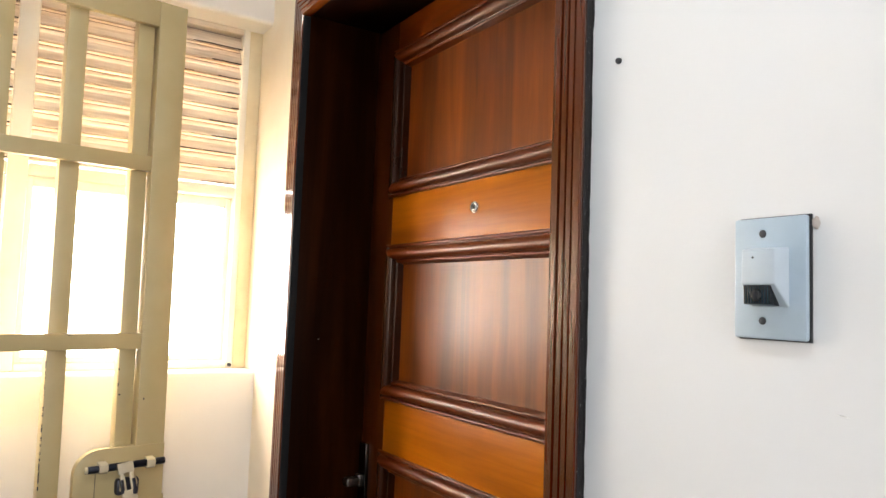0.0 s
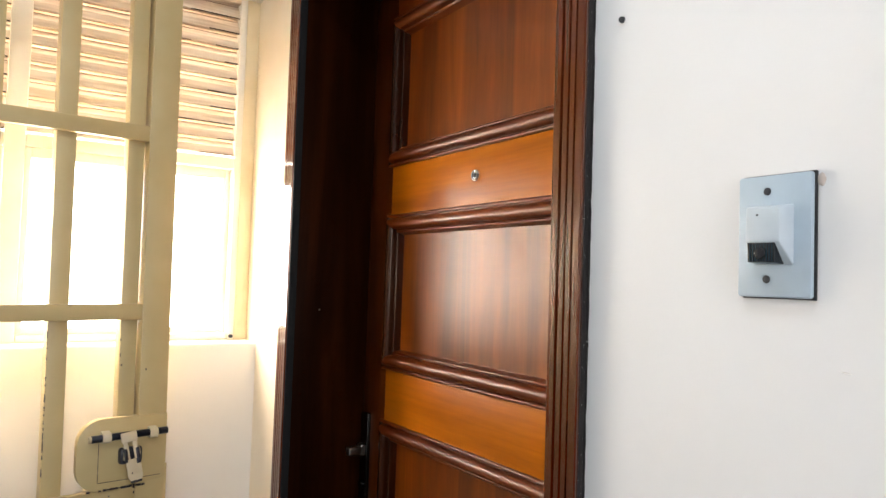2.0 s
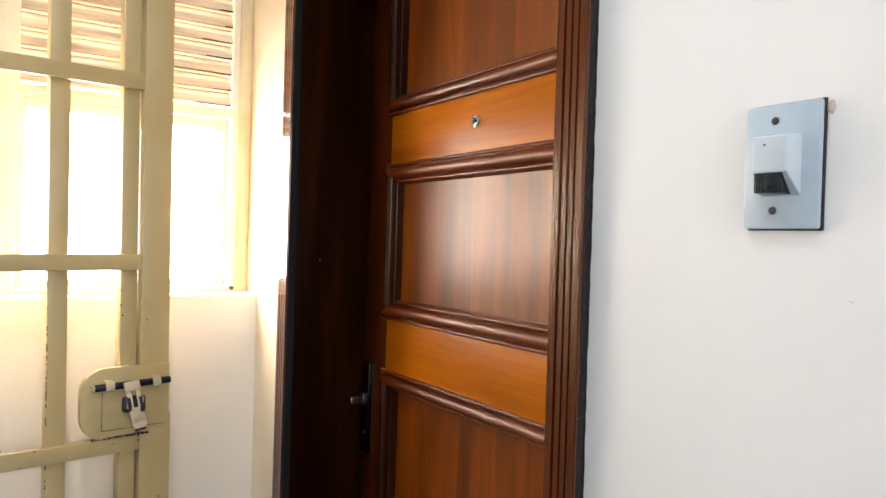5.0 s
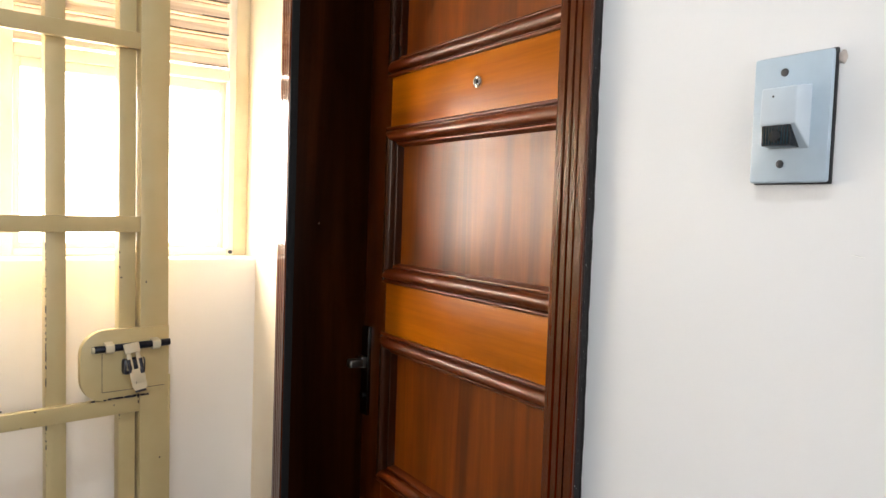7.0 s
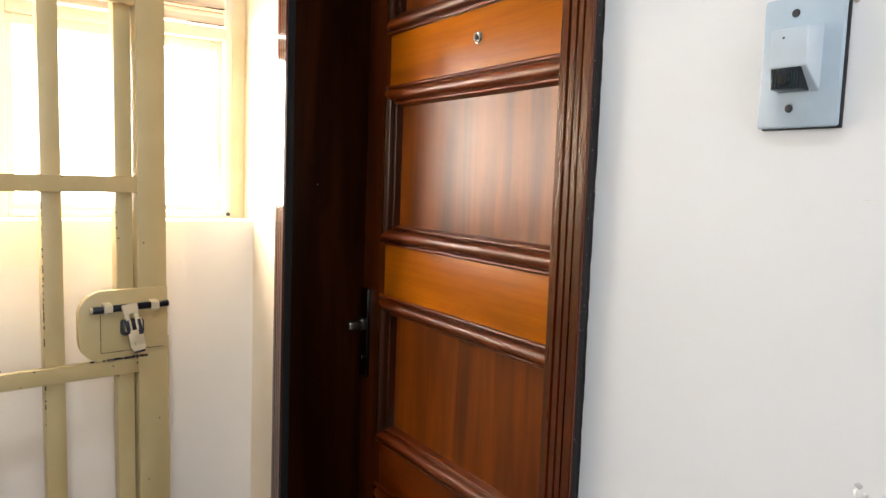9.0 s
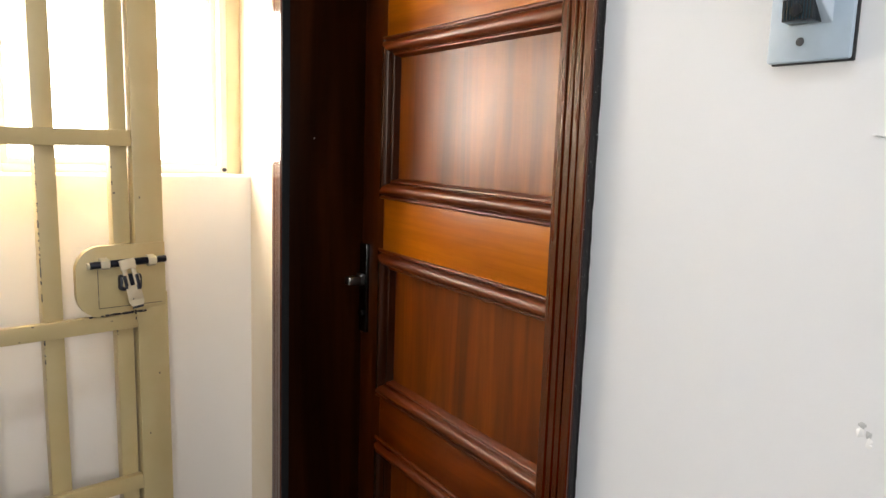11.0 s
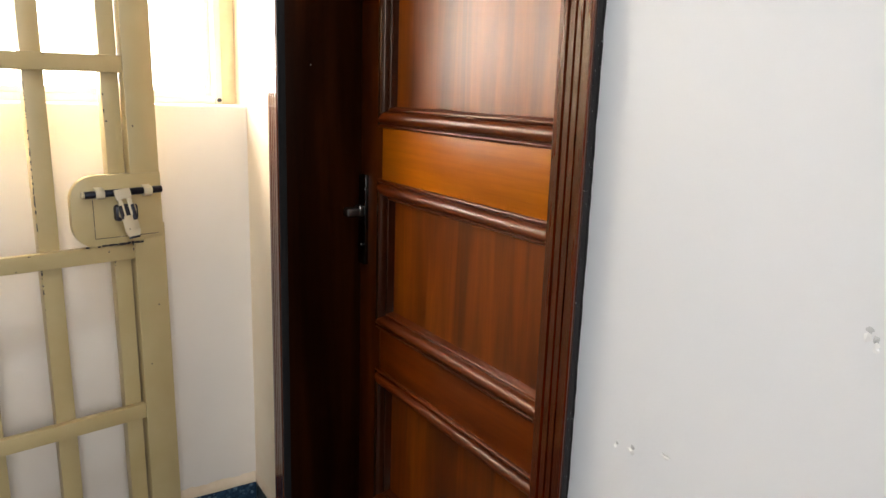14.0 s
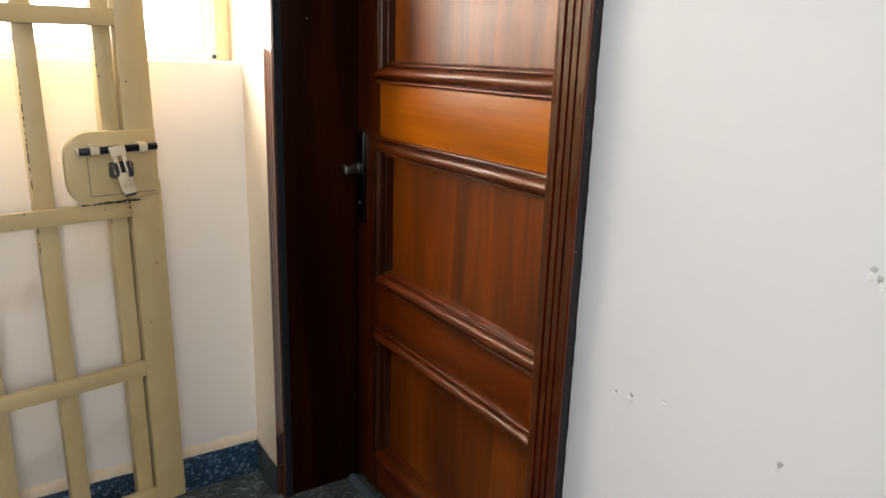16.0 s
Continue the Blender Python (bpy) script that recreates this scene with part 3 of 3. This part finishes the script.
out += [(LX0 + R * 0.9 - R * 0.9 * math.cos(a), LZ0 + R - R * math.sin(a)) for a in [math.pi / 2 * i / 8 for i in range(9)]]
out = [p for i, p in enumerate(out) if p != out[i - 1]]
for cx, cz, w, h in ((-0.392, 0.846, 0.012, 0.003), (-0.410, 0.829, 0.003, 0.003), (-0.275, 0.848, 0.005, 0.002), (-0.300, 0.820, 0.003, 0.002), (-0.120, 0.838, 0.003, 0.003), (-0.214, 1.252, 0.004, 0.003), (-0.020, 0.700, 0.003, 0.004)):
    chip = bmesh.new()
    box(chip, (cx, -0.0004 if cx < -0.07 else -0.0006, cz), (cx + w, 0.002, cz + h), 0.0005, 1)
    part("paint_chip", chip, BARE, gate)
lock = part("lock_plate", extrude(out, 1, -0.004, 0.016, 0.0008), GATE, gate, "rounded cream lock plate with worn edges")
part("seam", boxes(((-0.1452, -0.0046, 0.872), (-0.1440, -0.0030, 0.960)), ((-0.144, -0.0046, 0.871), (-0.01, -0.0030, 0.8722))), BARE, lock, "dark chipped weld seam")
rng = random.Random(2)
for i in range(22):
    x = -0.17 + 0.12 * rng.random()
    chip = bmesh.new()
    box(chip, (x, -0.0050, 0.8525 + 0.002 * rng.random()), (x + 0.003 + 0.009 * rng.random(), -0.002, 0.8555 + 0.002 * rng.random()), 0.0004, 1)
    part("paint_chip", chip, BARE, lock)
part("bolt", rod((-0.164, -0.016, 0.969), (-0.003, -0.016, 0.972), 0.0078, 20, bevel=0.0012), BOLT, gate, "black sliding bolt with worn paint")
part("bolt_end", rod((-0.169, -0.016, 0.969), (-0.1635, -0.016, 0.969), 0.0074, 20, bevel=0.0012), FLAKED, gate)
for x in (-0.133, -0.034):
    part("keeper", extrude([(-0.003, 0.9585), (-0.019, 0.9590), (-0.0240, 0.963), (-0.0258, 0.9705), (-0.0240, 0.9775), (-0.019, 0.9805), (-0.010, 0.9812), (-0.003, 0.983)], 0, x - 0.009, x + 0.009, 0.0012), STRAP, gate, "cream strap holding the bolt")
# hasp: a slotted tongue that hangs from the bolt over a staple
hasp = bmesh.new()
hm = Matrix.Translation((-0.090, -0.026, 0.971)) @ Matrix.Rotation(radians(-7.5), 4, "Y") @ Matrix.Rotation(radians(-14), 4, "X")
for a, b in (((-0.0165, -0.0035, -0.014), (0.0165, 0.0035, 0.008)), ((-0.0145, -0.0025, -0.052), (-0.0045, 0.0025, -0.012)), ((0.0045, -0.0025, -0.052), (0.0145, 0.0025, -0.012)), ((-0.0155, -0.0025, -0.084), (0.0155, 0.0025, -0.050))):
    box(hasp, a, b, 0.0018, 2)
bmesh.ops.create_cone(hasp, cap_ends=True, segments=20, radius1=0.0155, radius2=0.0155, depth=0.005, matrix=Matrix.Translation((0, 0, -0.084)) @ Matrix.Rotation(radians(90), 4, "X"))
bmesh.ops.transform(hasp, matrix=hm, verts=hasp.verts)
part("staple_base", boxes(((-0.106, -0.024, 0.908), (-0.057, -0.003, 0.944)), bevel=0.007), BLACKENED, gate, "black worn metal under the hasp")
tongue = part("hasp", hasp, HASP, gate, "slotted cream hasp tongue flaked to black metal")
for x0, x1, z0, z1 in ((-0.0158, -0.0085, -0.050, -0.026), (-0.0158, -0.0105, -0.056, -0.034), (0.0080, 0.0158, -0.052, -0.028), (0.0062, 0.0158, -0.062, -0.050), (-0.0115, 0.0115, -0.1002, -0.0950)):
    bare = bmesh.new()
    box(bare, (x0, -0.0031, z0), (x1, 0.0028, z1), 0.0014, 2)
    bmesh.ops.transform(bare, matrix=hm, verts=bare.verts)
    part("bare_patch", bare, BLACKENED, tongue, "black metal where the paint came off")
for dx in (-0.015, 0.014):
    st = bmesh.new()
    for i in range(16):
        a = 2 * math.pi * i / 16
        for j in range(8):
            b = 2 * math.pi * j / 8
            rr = 0.0125 + 0.0036 * math.cos(b)
            st.verts.new((-0.081 + dx + 0.0038 * math.sin(b), -0.016 + rr * math.cos(a) * 0.9, 0.930 + rr * math.sin(a)))
    st.verts.ensure_lookup_table()
    for i in range(16):
        for j in range(8):
            st.faces.new([st.verts[q] for q in (i * 8 + j, ((i + 1) % 16) * 8 + j, ((i + 1) % 16) * 8 + (j + 1) % 8, i * 8 + (j + 1) % 8)])
    part("staple", st, FLAKED, gate, "round padlock staple with chipped paint")
for z in (0.35, 1.75):
    part("hinge", rod((-GW - 0.012, 0.017, z - 0.05), (-GW - 0.012, 0.017, z + 0.05), 0.012, 16, bevel=0.002), GATE, gate)

# ---- door camera on the wall ----
cam_unit = thing("intercom_camera", label="grey-blue plastic door camera plate screwed to the wall", category="door camera")
PY0, PY1, PZ0, PZ1 = 0.4585, 0.5305, 1.3245, 1.4365
part("sealant", boxes(((0.6965, PY0 - 0.0004, PZ0 - 0.0012), (0.7005, PY1 - 0.0015, PZ1 + 0.0012)), bevel=0.0008), DARKHOLE, cam_unit, "dark dirty gap behind the plate")
part("plate", boxes(((0.6905, PY0, PZ0), (0.6970, PY1, PZ1)), bevel=0.0026), PLASTIC, cam_unit)
hood = bmesh.new()
# hood with a sloping front: back edge on the plate, front lip over the lens
pts = {(0, 0): (0.691, 0.4742, 1.3530), (0, 1): (0.691, 0.5130, 1.3530), (1, 0): (0.6745, 0.4785, 1.3745), (1, 1): (0.6745, 0.5120, 1.3745),
       (2, 0): (0.6745, 0.4790, 1.4060), (2, 1): (0.6745, 0.5115, 1.4060), (3, 0): (0.691, 0.4742, 1.4085), (3, 1): (0.691, 0.5130, 1.4085)}
hv = {k: hood.verts.new(p) for k, p in pts.items()}
for f in (((1, 0), (1, 1), (2, 1), (2, 0)), ((2, 0), (2, 1), (3, 1), (3, 0)), ((0, 0), (0, 1), (1, 1), (1, 0)), ((0, 1), (3, 1), (2, 1), (1, 1)), ((0, 0), (1, 0), (2, 0), (3, 0)), ((0, 0), (3, 0), (3, 1), (0, 1))):
    hood.faces.new([hv[k] for k in f])
bmesh.ops.recalc_face_normals(hood, faces=hood.faces)
bmesh.ops.bevel(hood, geom=list(hood.edges), offset=0.0014, segments=3, affect="EDGES", profile=0.5)
part("hood", hood, PLASTIC_PALE, cam_unit, "pale grey sloped camera hood")
glass_box = extrude([(0.6745 - 0.0002, 1.3735), (0.6750, 1.3560), (0.6895, 1.3545), (0.6895, 1.3735)], 1, 0.4830, 0.5095, 0.0005)
window_part = part("lens_window", glass_box, SMOKED, cam_unit, "glossy black ribbed lens window")
for i in range(9):
    y = 0.4848 + i * 0.0027
    part("rib", boxes(((0.6742, y, 1.3567), (0.6752, y + 0.0006, 1.3727))), LENS_RIB, window_part)
part("lens", rod((0.6752, 0.4965, 1.3640), (0.6728, 0.4965, 1.3640), 0.0062, 24, 0.0050, bevel=0.0006), SMOKED, window_part, "round black camera lens")
for z in (1.4215, 1.3410):
    part("screw", rod((0.6915, 0.5005, z), (0.6895, 0.5005, z), 0.0036, 18, bevel=0.0006), SCREW, cam_unit, "dull dark screw head")
part("indicator", rod((0.6750, 0.5000, 1.3985), (0.6742, 0.5000, 1.3985), 0.0011, 10), DARKHOLE, cam_unit)

# ---- nail and plaster damage on the wall ----
nail = tagged(finish("wall_screw", rod((0.702, 0.693, 1.640), (0.696, 0.693, 1.640), 0.0042, 10, 0.0034, bevel=0.0008), SCREW), "dark screw head sunk in the white wall", "screw")


def damage(y, z, w, h, tilt, seed):
    """A gouge: a ragged grey hollow with a crumbled pale plaster rim below it."""
    for k, (mat, dz, sc, lift, nm) in enumerate(((GOUGE, 0.22, 0.62, 0.0012, "gouge"), (PLASTER, -0.25, 0.75, 0.0016, "plaster_crumb"))):
        bm = bmesh.new()
        n = 14
        c = bm.verts.new((X_DOOR - lift, 0, dz * h))
        ringv = []
        for i in range(n):
            a = 2 * math.pi * i / n
            rr = sc * (0.5 + 0.35 * noise.noise((math.cos(a) * 1.6 + seed, math.sin(a) * 1.6, k * 5.0)))
            ringv.append(bm.verts.new((X_DOOR + 0.0005, rr * w * math.cos(a), dz * h + rr * h * math.sin(a))))
        for i in range(n):
            bm.faces.new((c, ringv[i], ringv[(i + 1) % n]))
        bmesh.ops.transform(bm, matrix=Matrix.Translation((0, y, z)) @ Matrix.Rotation(radians(tilt), 4, "X"), verts=bm.verts)
        part(nm, bm, mat, wall_door)


damage(0.468, 0.831, 0.013, 0.016, 25, 1.0)
damage(0.420, 1.029, 0.012, 0.014, 10, 2.0)
damage(0.413, 1.022, 0.010, 0.016, -10, 7.0)
damage(0.644, 0.824, 0.018, 0.012, 20, 3.0)
damage(0.667, 0.820, 0.008, 0.010, 30, 4.0)
damage(0.599, 0.837, 0.022, 0.006, 5, 5.0)
damage(0.433, 1.264, 0.020, 0.0012, 8, 6.0)
lump = bmesh.new()
bmesh.ops.create_icosphere(lump, subdivisions=3, radius=1.0)
for v in lump.verts:
    k = 1 + 0.3 * noise.noise(v.co * 1.7)
    v.co = Vector((X_DOOR + 0.002 * k * v.co.x, 0.4555 + 0.0042 * k * v.co.y, 1.4295 + 0.0055 * k * v.co.z))
part("filler_lump", lump, FILLER, wall_door, "dried brownish filler beside the camera plate")
